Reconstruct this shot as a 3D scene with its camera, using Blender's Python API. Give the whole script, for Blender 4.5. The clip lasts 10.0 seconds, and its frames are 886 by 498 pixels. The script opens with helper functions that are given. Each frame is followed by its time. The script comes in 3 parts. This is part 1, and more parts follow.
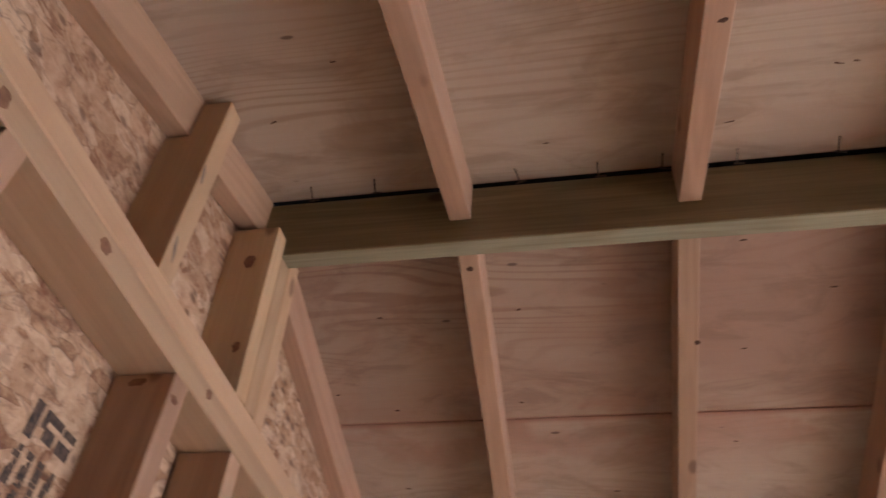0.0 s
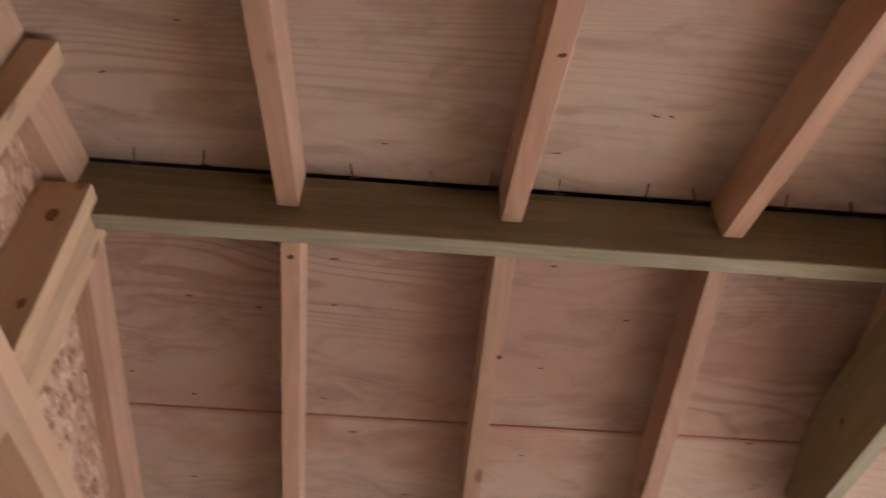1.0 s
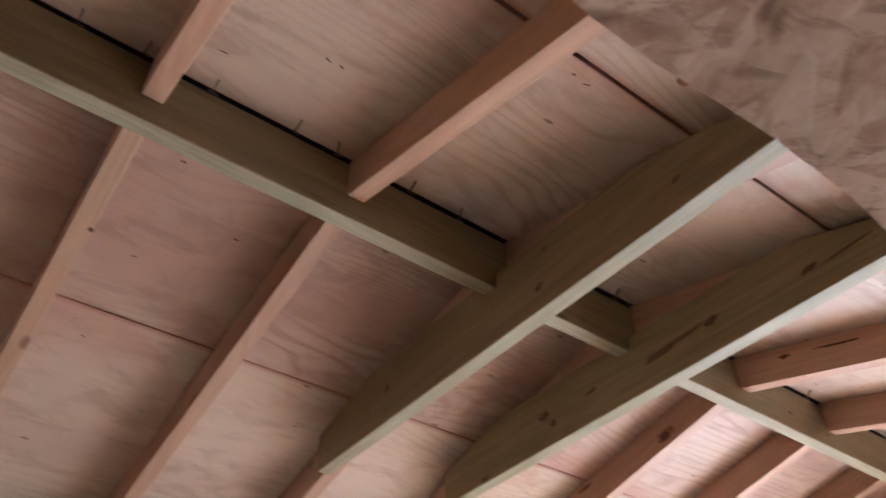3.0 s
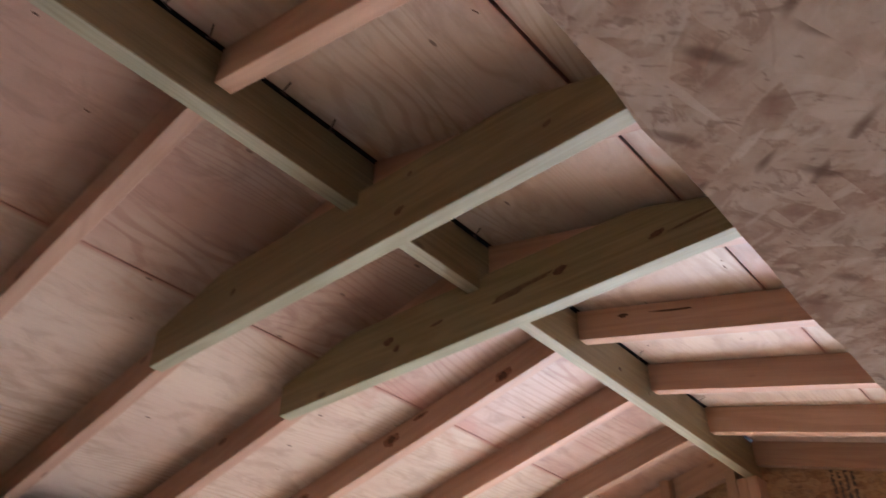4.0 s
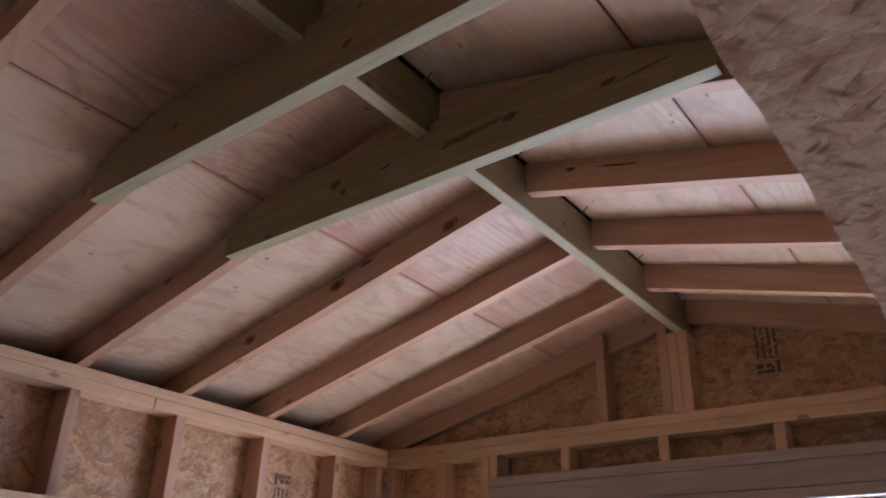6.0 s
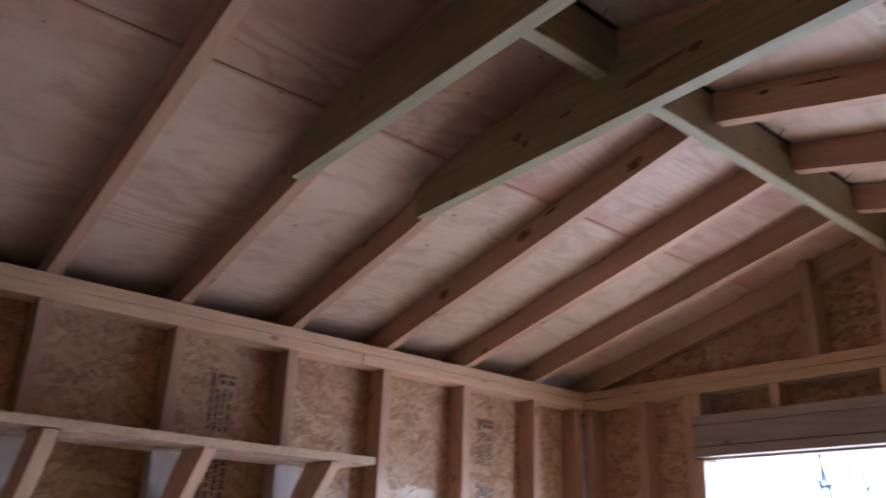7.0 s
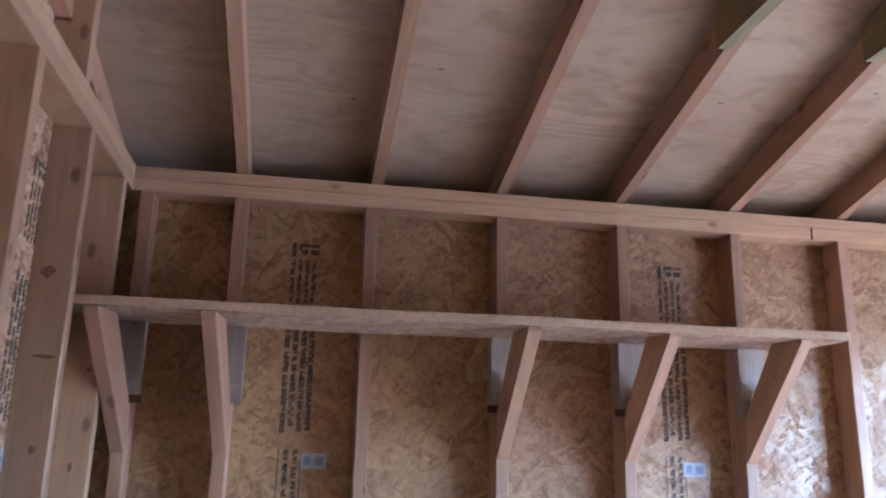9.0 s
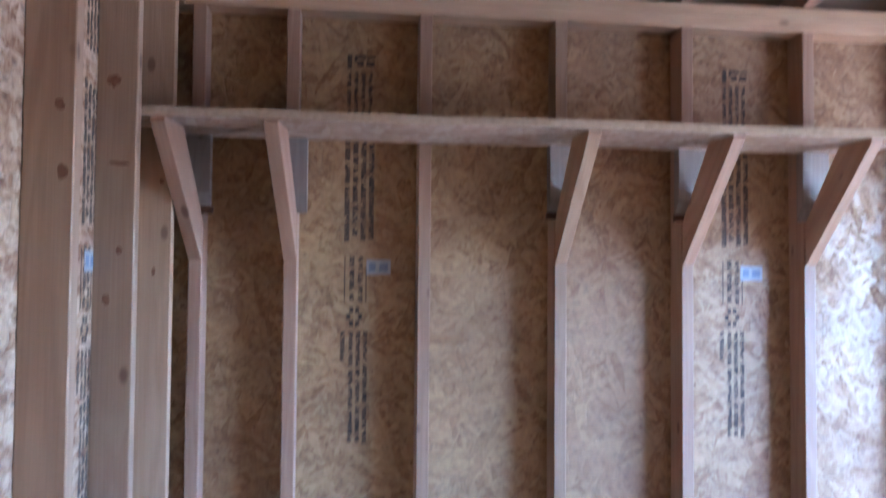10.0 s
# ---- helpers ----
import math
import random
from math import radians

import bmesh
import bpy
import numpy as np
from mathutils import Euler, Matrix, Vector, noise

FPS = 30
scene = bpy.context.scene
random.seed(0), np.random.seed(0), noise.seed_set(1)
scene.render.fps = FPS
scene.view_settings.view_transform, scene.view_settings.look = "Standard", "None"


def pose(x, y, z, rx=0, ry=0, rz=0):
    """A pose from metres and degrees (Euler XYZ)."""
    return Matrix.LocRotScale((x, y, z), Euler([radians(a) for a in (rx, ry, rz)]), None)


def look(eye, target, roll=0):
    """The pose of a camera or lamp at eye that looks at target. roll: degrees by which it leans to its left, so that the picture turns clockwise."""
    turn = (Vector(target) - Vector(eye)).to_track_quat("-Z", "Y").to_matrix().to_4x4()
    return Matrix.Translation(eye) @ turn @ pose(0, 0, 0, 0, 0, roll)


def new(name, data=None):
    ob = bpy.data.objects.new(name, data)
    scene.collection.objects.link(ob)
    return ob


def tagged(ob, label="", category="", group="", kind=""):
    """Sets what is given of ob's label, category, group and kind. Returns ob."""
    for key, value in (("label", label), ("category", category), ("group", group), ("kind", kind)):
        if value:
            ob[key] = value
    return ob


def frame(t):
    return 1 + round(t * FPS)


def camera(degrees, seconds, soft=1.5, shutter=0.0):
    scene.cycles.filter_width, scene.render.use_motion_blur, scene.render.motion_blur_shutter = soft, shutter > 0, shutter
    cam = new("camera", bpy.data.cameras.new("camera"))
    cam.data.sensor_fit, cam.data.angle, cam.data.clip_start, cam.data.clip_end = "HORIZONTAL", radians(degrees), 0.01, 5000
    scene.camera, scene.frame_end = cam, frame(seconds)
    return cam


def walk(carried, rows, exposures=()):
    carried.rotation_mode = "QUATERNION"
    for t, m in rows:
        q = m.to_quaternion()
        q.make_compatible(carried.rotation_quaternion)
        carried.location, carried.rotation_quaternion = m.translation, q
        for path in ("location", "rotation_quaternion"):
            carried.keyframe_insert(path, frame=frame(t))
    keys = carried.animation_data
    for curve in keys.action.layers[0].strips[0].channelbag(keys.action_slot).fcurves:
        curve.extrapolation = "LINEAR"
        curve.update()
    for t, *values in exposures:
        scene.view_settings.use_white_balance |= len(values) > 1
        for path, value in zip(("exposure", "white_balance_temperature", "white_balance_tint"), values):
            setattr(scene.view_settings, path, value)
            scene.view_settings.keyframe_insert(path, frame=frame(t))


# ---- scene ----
cam = camera(59.2, 10.0, soft=1.45, shutter=0.5)
PATH = [
    (0, (0.617, -0.961, 1.64), (0.278, 0.424, 3.042), 5.4),
    (0.5, (0.607, -0.949, 1.621), (0.484, 0.441, 3.054), 2.8),
    (1, (0.626, -0.954, 1.624), (0.723, 0.441, 3.054), 1.1),
    (1.5, (0.634, -0.967, 1.626), (0.958, 0.423, 3.027), 1.0),
    (2, (0.652, -0.969, 1.616), (1.198, 0.38, 2.988), 1.3),
    (2.5, (0.671, -0.97, 1.611), (1.398, 0.318, 2.958), 0.7),
    (2.7, (0.68, -0.975, 1.609), (1.489, 0.279, 2.941), -0.1),
    (4, (0.748, -0.99, 1.599), (1.962, 0.088, 2.766), 1.6),
    (4.5, (0.761, -0.987, 1.592), (2.091, 0.032, 2.685), 1.6),
    (5, (0.78, -0.989, 1.576), (2.198, 0.003, 2.579), 1.8),
    (5.2, (0.786, -0.991, 1.572), (2.229, -0.004, 2.542), 1.7),
    (6.3, (0.772, -0.98, 1.558), (2.178, 0.182, 2.377), 1.1),
    (6.5, (0.765, -0.976, 1.564), (2.112, 0.268, 2.364), 1.5),
    (7, (0.736, -0.967, 1.57), (1.91, 0.479, 2.299), 2.1),
    (7.5, (0.703, -0.947, 1.55), (1.662, 0.666, 2.241), 2.0),
    (8, (0.665, -0.925, 1.539), (1.362, 0.838, 2.175), 1.4),
    (8.5, (0.636, -0.913, 1.516), (1.11, 0.943, 2.091), 0.8),
    (9, (0.612, -0.902, 1.505), (0.951, 1.008, 1.992), 1.2),
    (9.5, (0.592, -0.899, 1.492), (0.868, 1.054, 1.826), 1.1),
    (10, (0.59, -0.9, 1.421), (0.816, 1.086, 1.494), 0.5),
]
EXPOSURE = [(0, 5.77, 6850, 17), (1, 5.94, 6650, 15), (2.5, 6.14, 6150, 13), (4.3, 5.8, 5800, 11), (5, 5.53, 5750, 11), (6.5, 5.2, 5600, 13), (7.5, 5.05, 5500, 13), (8, 5.2, 5400, 12), (9, 5.76, 5250, 10), (9.5, 5.86, 5150, 8.5), (10, 5.88, 4850, 7)]
walk(cam, [(t, look(eye, target, roll)) for t, eye, target, roll in PATH], EXPOSURE)

# ---- light ----
world = bpy.data.worlds.new("sky")
scene.world = world
world.use_nodes = True
wt = world.node_tree
sky = wt.nodes.new("ShaderNodeTexSky")
sky.sky_type, sky.sun_disc = "NISHITA", False
SUN_EL, SUN_AZ = radians(60), radians(140)
sky.sun_elevation, sky.sun_rotation = SUN_EL, SUN_AZ
sky.air_density, sky.dust_density, sky.ozone_density = 1, 0.6, 8
wt.links.new(sky.outputs[0], wt.nodes["Background"].inputs[0])
wt.nodes["Background"].inputs[1].default_value = 0.15
sun = new("sun", bpy.data.lights.new("sun", "SUN"))
sun.data.energy, sun.data.angle, sun.data.color = 0.8, radians(15), (1.0, 0.96, 0.91)
sun_way = Vector((math.sin(SUN_AZ) * math.cos(SUN_EL), math.cos(SUN_AZ) * math.cos(SUN_EL), math.sin(SUN_EL)))
sun.matrix_world = look(sun_way * 30, (0, 0, 0))


# ---- materials ----
class Graph:
    """A small builder of node materials."""

    def __init__(self, name):
        self.mat = bpy.data.materials.new(name)
        self.mat.use_nodes = True
        self.tree = self.mat.node_tree
        self.bsdf = self.tree.nodes["Principled BSDF"]

    def add(self, kind, **values):
        node = self.tree.nodes.new("ShaderNode" + kind)
        for key, value in values.items():
            setattr(node, key, value)
        return node

    def link(self, a, b):
        self.tree.links.new(a, b)

    def coords(self, scale, turn=0.0, shift=7.0):
        """Object coordinates, moved per object, scaled by axis."""
        co, info = self.add("TexCoord"), self.add("ObjectInfo")
        mul = self.add("VectorMath", operation="SCALE")
        self.link(info.outputs["Random"], mul.inputs["Scale"])
        mul.inputs[0].default_value = (shift, shift * 1.7, shift * 0.6)
        plus = self.add("VectorMath", operation="ADD")
        self.link(co.outputs["Object"], plus.inputs[0])
        self.link(mul.outputs[0], plus.inputs[1])
        mapping = self.add("Mapping")
        mapping.inputs["Rotation"].default_value = (0, 0, turn)
        self.link(plus.outputs[0], mapping.inputs["Vector"])
        sized = self.add("VectorMath", operation="MULTIPLY")
        self.link(mapping.outputs[0], sized.inputs[0])
        sized.inputs[1].default_value = scale
        return sized.outputs[0]

    def noise(self, vector, scale=1.0, detail=3.0, rough=0.55, twist=0.0):
        node = self.add("TexNoise")
        node.inputs["Scale"].default_value, node.inputs["Detail"].default_value = scale, detail
        node.inputs["Roughness"].default_value, node.inputs["Distortion"].default_value = rough, twist
        self.link(vector, node.inputs["Vector"])
        return node.outputs["Fac"]

    def math(self, op, a, b=0.0, c=0.0):
        node = self.add("Math", operation=op)
        for i, v in enumerate((a, b, c)):
            if isinstance(v, (int, float)):
                node.inputs[i].default_value = v
            else:
                self.link(v, node.inputs[i])
        return node.outputs[0]

    def span(self, value, lo, hi, out0=0.0, out1=1.0):
        node = self.add("MapRange", interpolation_type="SMOOTHSTEP")
        self.link(value, node.inputs["Value"])
        for key, v in (("From Min", lo), ("From Max", hi), ("To Min", out0), ("To Max", out1)):
            node.inputs[key].default_value = v
        return node.outputs[0]

    def ramp(self, value, stops):
        node = self.add("ValToRGB")
        while len(node.color_ramp.elements) < len(stops):
            node.color_ramp.elements.new(0.5)
        for el, (pos, col) in zip(node.color_ramp.elements, stops):
            el.position, el.color = pos, (*col, 1)
        self.link(value, node.inputs[0])
        return node.outputs[0]

    def mix(self, fac, a, b, how="MIX"):
        node = self.add("Mix", data_type="RGBA", blend_type=how)
        for sock, v in ((node.inputs[0], fac), (node.inputs[6], a), (node.inputs[7], b)):
            if isinstance(v, (int, float)):
                sock.default_value = v
            elif isinstance(v, tuple):
                sock.default_value = (*v, 1)
            else:
                self.link(v, sock)
        return node.outputs[2]

    def vary(self, colour, hue=0.01, value=0.2):
        """Each object a little lighter, darker, redder."""
        info, hsv = self.add("ObjectInfo"), self.add("HueSaturation")
        self.link(self.span(info.outputs["Random"], 0, 1, 1 - value, 1 + value), hsv.inputs["Value"])
        self.link(self.math("MULTIPLY_ADD", self.math("FRACT", self.math("MULTIPLY", info.outputs["Random"], 13.7)), 2 * hue, 0.5 - hue), hsv.inputs["Hue"])
        self.link(colour, hsv.inputs["Color"])
        return hsv.outputs[0]

    def finish(self, colour, rough, height=None, strength=0.2, dist=0.002):
        self.link(colour, self.bsdf.inputs["Base Color"])
        if isinstance(rough, (int, float)):
            self.bsdf.inputs["Roughness"].default_value = rough
        else:
            self.link(rough, self.bsdf.inputs["Roughness"])
        self.bsdf.inputs["Specular IOR Level"].default_value = 0.3
        if height is not None:
            bump = self.add("Bump")
            bump.inputs["Strength"].default_value, bump.inputs["Distance"].default_value = strength, dist
            self.link(height, bump.inputs["Height"])
            self.link(bump.outputs[0], self.bsdf.inputs["Normal"])
        return self.mat


def lumber(name, light, dark, knot, rough=0.5, value=0.14, knots=0.13, grain=0.38, sheen=0.6):
    """Sawn softwood, grain along the local x axis, with growth streaks and knots."""
    g = Graph(name)
    broad = g.noise(g.coords((0.9, 9, 9)), detail=2, twist=0.6)
    rings = g.math("SINE", g.math("MULTIPLY", broad, 46.0))
    fine = g.noise(g.coords((5, 190, 190)), detail=3)
    tone = g.math("ADD", g.math("MULTIPLY", g.span(rings, -1, 1), 0.13), g.math("MULTIPLY", fine, grain))
    colour = g.ramp(tone, ((0.12, dark), (0.15 + grain, light)))
    blotch = g.noise(g.coords((2.2, 7, 7)), detail=3)
    colour = g.mix(g.span(blotch, 0.5, 0.8, 0.0, 0.35), colour, tuple(0.72 * c for c in dark))
    cells = g.add("TexVoronoi", feature="F1")
    g.link(g.coords((4.6, 9, 9), shift=3.1), cells.inputs["Vector"])
    cells.inputs["Scale"].default_value = 1.0
    spot = g.span(cells.outputs["Distance"], knots * 0.45, knots, 1.0, 0.0)
    colour = g.mix(g.math("MULTIPLY", spot, 0.75), colour, knot)
    colour = g.vary(colour, 0.006, value)
    mat = g.finish(colour, g.span(fine, 0, 1, rough - 0.1, rough + 0.12), g.math("SUBTRACT", fine, g.math("MULTIPLY", spot, 0.4)), 0.35, 0.0015)
    g.bsdf.inputs["Specular IOR Level"].default_value = sheen
    return mat


def plywood(name, light, dark, flush, value=0.06):
    """Rotary-cut veneer: wandering contour lines of grain along x, pale and rosy patches, small knots."""
    g = Graph(name)
    low = g.noise(g.coords((0.75, 3.6, 3.6)), detail=2, rough=0.45, twist=0.5)
    sep = g.add("SeparateXYZ")
    g.link(g.coords((1, 1, 1)), sep.inputs[0])
    phase = g.math("ADD", g.math("MULTIPLY", low, 120.0), g.math("MULTIPLY", sep.outputs["Y"], 210.0))
    line = g.span(g.math("SINE", g.math("ADD", phase, g.math("MULTIPLY", g.noise(g.coords((3, 22, 22)), detail=3), 3.0))), 0.1, 1.0)
    fine = g.noise(g.coords((6, 130, 130)), detail=3)
    strength = g.noise(g.coords((1.3, 2.6, 2.6)), detail=2)
    tone = g.math("ADD", g.math("MULTIPLY", g.math("MULTIPLY", line, g.span(strength, 0.3, 0.75, 0.0, 0.95)), 0.6), g.math("MULTIPLY", fine, 0.26))
    colour = g.ramp(tone, ((0.05, light), (0.9, dark)))
    patch = g.noise(g.coords((1.4, 3.0, 3.0)), detail=4, rough=0.6)
    colour = g.mix(g.span(patch, 0.42, 0.62, 0.0, 0.8), colour, flush)
    rim = g.add("SeparateXYZ")
    g.link(g.add("TexCoord").outputs["Generated"], rim.inputs[0])
    rim = g.math("ABSOLUTE", g.math("SUBTRACT", rim.outputs["Y"], 0.5))
    blot = g.span(g.noise(g.coords((4.2, 6, 6), shift=5.3), detail=4), 0.5, 0.63)
    colour = g.mix(g.math("MULTIPLY", g.math("MULTIPLY", g.span(rim, 0.3, 0.5), blot), 0.55), colour, (0.34, 0.145, 0.09))
    colour = g.mix(g.span(rim, 0.487, 0.5, 0.0, 0.7), colour, (0.26, 0.085, 0.05))
    smudge = g.noise(g.coords((6, 13, 13)), detail=4, rough=0.65, twist=0.8)
    colour = g.mix(g.span(smudge, 0.45, 0.7, 0.0, 0.55), colour, tuple(0.8 * c for c in dark))
    cells = g.add("TexVoronoi", feature="F1")
    g.link(g.coords((4.5, 12, 12), shift=3.1), cells.inputs["Vector"])
    cells.inputs["Scale"].default_value = 1.0
    spot = g.span(cells.outputs["Distance"], 0.03, 0.06, 1.0, 0.0)
    colour = g.mix(g.math("MULTIPLY", spot, 0.85), colour, (0.1, 0.05, 0.03))
    colour = g.vary(colour, 0.006, value)
    mat = g.finish(colour, g.span(fine, 0, 1, 0.42, 0.58), g.math("SUBTRACT", fine, line), 0.25, 0.001)
    g.bsdf.inputs["Specular IOR Level"].default_value = 0.65
    return mat


def strand_board(name, light, mid, dark, size=1.0, depth_of=0.4, grit=0.25, sheen=0.3, gaps=0.5, blots=0.25, close=1.0, flecks=0.5):
    """Pressed wood strands lying in all directions, each with its own tone, with thin dark gaps and chips between."""
    g = Graph(name)
    wob = g.noise(g.coords((14, 14, 14)), detail=2)
    tones = []
    for turn, scale in ((0.35, (7, 34, 20)), (1.45, (6, 30, 20)), (2.55, (8, 38, 20)), (0.95, (12, 52, 20)), (2.0, (15, 60, 20))):
        vec = g.add("VectorMath", operation="ADD")
        g.link(g.coords((scale[0] * size, scale[1] * size, scale[2]), turn), vec.inputs[0])
        push = g.add("VectorMath", operation="SCALE")
        push.inputs[0].default_value = (0.6, 1.2, 0)
        g.link(wob, push.inputs["Scale"])
        g.link(push.outputs[0], vec.inputs[1])
        cell, rim = g.add("TexVoronoi", feature="F1"), g.add("TexVoronoi", feature="DISTANCE_TO_EDGE")
        for tex in (cell, rim):
            tex.inputs["Scale"].default_value = 1.0
            g.link(vec.outputs[0], tex.inputs["Vector"])
        split = g.add("SeparateColor")
        g.link(cell.outputs["Color"], split.inputs[0])
        streak = g.noise(g.coords((scale[0] * size * 1.5, scale[1] * size * 5, 60), turn), detail=2)
        tones.append((g.math("ADD", g.math("MULTIPLY", split.outputs[0], 0.8), g.math("MULTIPLY", streak, 0.25)), split.outputs[1], rim.outputs["Distance"]))
    tone, depth, edge = tones[0]
    for t, d, e in tones[1:]:
        over = g.math("GREATER_THAN", d, depth)
        under = g.math("SUBTRACT", 1.0, over)
        tone, depth, edge = (g.math("ADD", g.math("MULTIPLY", p, over), g.math("MULTIPLY", q, under)) for p, q in ((t, tone), (d, depth), (e, edge)))
    fine = g.noise(g.coords((60, 60, 60)), detail=4, rough=0.65)
    value = g.math("ADD", g.math("MULTIPLY", tone, 1.0 - grit), g.math("MULTIPLY", g.span(fine, 0.28, 0.72), grit))
    colour = g.ramp(value, ((0.12, dark), (0.42, mid), (0.9, light)))
    gap = g.math("MULTIPLY", g.span(edge, 0.0, 0.07, 1.0, 0.0), g.span(g.noise(g.coords((9, 9, 9), shift=2.2), detail=3), 0.42, 0.62))
    colour = g.mix(g.math("MULTIPLY", gap, gaps), colour, tuple(0.45 * c for c in dark))
    chips = g.noise(g.coords((26 * size, 60 * size, 34), 0.7, shift=4.3), detail=3, rough=0.6, twist=1.2)
    colour = g.mix(g.span(chips, 0.62, 0.68, 0.0, 0.5), colour, tuple(0.55 * c for c in dark))
    crumbs = g.noise(g.coords((11 * size * close, 17 * size * close, 14), 0.5, shift=6.1), detail=6, rough=0.75, twist=1.2)
    colour = g.mix(g.span(crumbs, 0.53, 0.61, 0.0, blots), colour, tuple(0.8 * c for c in dark))
    pale = g.noise(g.coords((8 * size * close, 22 * size * close, 14), 1.9, shift=8.1), detail=4, rough=0.6, twist=1.0)
    colour = g.mix(g.span(pale, 0.58, 0.65, 0.0, blots), colour, light)
    for turn, sx, sy in ((0.6, 16, 62), (2.3, 20, 70)):
        fleck = g.add("TexVoronoi", feature="F1")
        fleck.inputs["Scale"].default_value = 1.0
        bent = g.add("VectorMath", operation="ADD")
        g.link(g.coords((sx * size, sy * size, 30), turn, shift=5.7), bent.inputs[0])
        g.link(wob, bent.inputs[1])
        g.link(bent.outputs[0], fleck.inputs["Vector"])
        pick = g.add("SeparateColor")
        g.link(fleck.outputs["Color"], pick.inputs[0])
        here = g.math("MULTIPLY", g.span(pick.outputs[2], 0.85, 0.93), g.span(fleck.outputs["Distance"], 0.15, 0.5, 1.0, 0.0))
        colour = g.mix(g.math("MULTIPLY", here, flecks), colour, tuple(0.5 * c for c in dark))
    stain = g.noise(g.coords((3, 3, 3)), detail=3)
    colour = g.mix(g.span(stain, 0.45, 0.75, 0.0, 0.35), colour, dark)
    colour = g.vary(colour, 0.006, 0.06)
    mat = g.finish(colour, g.span(tone, 0.1, 0.9, 0.8, 0.36), g.math("SUBTRACT", g.math("ADD", depth, g.math("MULTIPLY", fine, 0.6)), g.math("ADD", gap, chips)), depth_of, 0.001)
    g.bsdf.inputs["Specular IOR Level"].default_value = sheen
    return mat


def plain(name, a, b, rough, scale=30.0):
    g = Graph(name)
    n = g.noise(g.coords((scale, scale, scale)), detail=4)
    return g.finish(g.ramp(n, ((0.3, a), (0.7, b))), rough, n, 0.2, 0.001)


SPRUCE = lumber("spruce", (0.57, 0.385, 0.23), (0.445, 0.277, 0.155), (0.16, 0.075, 0.035))
FIR = lumber("fir", (0.47, 0.293, 0.188), (0.345, 0.195, 0.118), (0.12, 0.045, 0.022), value=0.12)
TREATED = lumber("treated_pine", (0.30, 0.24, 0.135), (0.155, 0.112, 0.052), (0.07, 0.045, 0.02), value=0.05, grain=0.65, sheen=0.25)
# paler copy for undersides: milled edge and light from below in one colour
TREATED_LIT_EDGE = lumber("treated_pine_edge", (0.37, 0.345, 0.235), (0.2, 0.175, 0.1), (0.1, 0.07, 0.035), value=0.03, knots=0.03, grain=0.65, sheen=0.25)
WEATHERED = lumber("weathered_lumber", (0.34, 0.275, 0.235), (0.24, 0.185, 0.155), (0.12, 0.075, 0.05), value=0.08)
VENEER = plywood("veneer", (0.455, 0.345, 0.25), (0.325, 0.21, 0.135), (0.40, 0.28, 0.2))
VENEER_ROSY = plywood("veneer_rosy", (0.395, 0.275, 0.196), (0.26, 0.142, 0.092), (0.325, 0.18, 0.12))
STRAND = strand_board("strand_board", (0.5, 0.31, 0.145), (0.365, 0.197, 0.086), (0.215, 0.095, 0.04), 1.15, 0.5, 0.38, 0.9, 0.4, 0.32, 1.5, 0.4)
STRAND_FRESH = strand_board("strand_board_fresh", (0.62, 0.44, 0.295), (0.43, 0.262, 0.155), (0.22, 0.095, 0.05), 1.35, 0.6, 0.38, 0.4, 0.5, 0.45, 1.3, 0.8)
STRAND_PALE = strand_board("strand_board_pale", (0.50, 0.385, 0.29), (0.44, 0.32, 0.232), (0.33, 0.225, 0.155), 1.2, 0.3, 0.35, 0.3, 0.25, 0.2, 1.0, 0.35)
STRAND_DULL = strand_board("strand_board_dull", (0.45, 0.33, 0.25), (0.355, 0.24, 0.172), (0.24, 0.135, 0.095), 2.5, 0.2, 0.45, 0.0, 0.0, 0.5, 1.7, 0.75)
KNOT = plain("knot", (0.05, 0.02, 0.01), (0.13, 0.06, 0.03), 0.6, 120)
KNOT_SOFT = plain("knot_soft", (0.09, 0.05, 0.025), (0.14, 0.085, 0.045), 0.7, 60)
CUT_EDGE = plain("cut_edge", (0.44, 0.315, 0.205), (0.55, 0.40, 0.27), 0.85, 70)
KNOT_RED = plain("knot_red", (0.16, 0.07, 0.04), (0.27, 0.135, 0.075), 0.65, 90)
INK = plain("ink", (0.03, 0.026, 0.028), (0.15, 0.1, 0.07), 0.7, 110)
PAPER = plain("paper", (0.38, 0.38, 0.42), (0.46, 0.46, 0.5), 0.5, 80)
PAPER_BLUE = plain("paper_print", (0.2, 0.24, 0.36), (0.27, 0.31, 0.43), 0.5, 80)
STEEL = plain("steel", (0.05, 0.035, 0.028), (0.12, 0.085, 0.065), 0.5, 300)
STEEL.node_tree.nodes["Principled BSDF"].inputs["Metallic"].default_value = 0.8
FELT = plain("roofing", (0.008, 0.008, 0.008), (0.02, 0.02, 0.02), 0.95, 40)
FELT.node_tree.nodes["Principled BSDF"].inputs["Specular IOR Level"].default_value = 0.05
GROUND = plain("pale_ground", (0.306, 0.255, 0.191), (0.414, 0.345, 0.259), 0.9, 9)
FLOORING = plain("dusty_floor", (0.238, 0.136, 0.065), (0.322, 0.184, 0.087), 0.75, 14)
WOODS = plain("hazy_woods", (0.034, 0.034, 0.034), (0.046, 0.046, 0.046), 0.95, 0.4)
BARK = plain("bark", (0.014, 0.014, 0.016), (0.028, 0.028, 0.031), 0.9, 20)


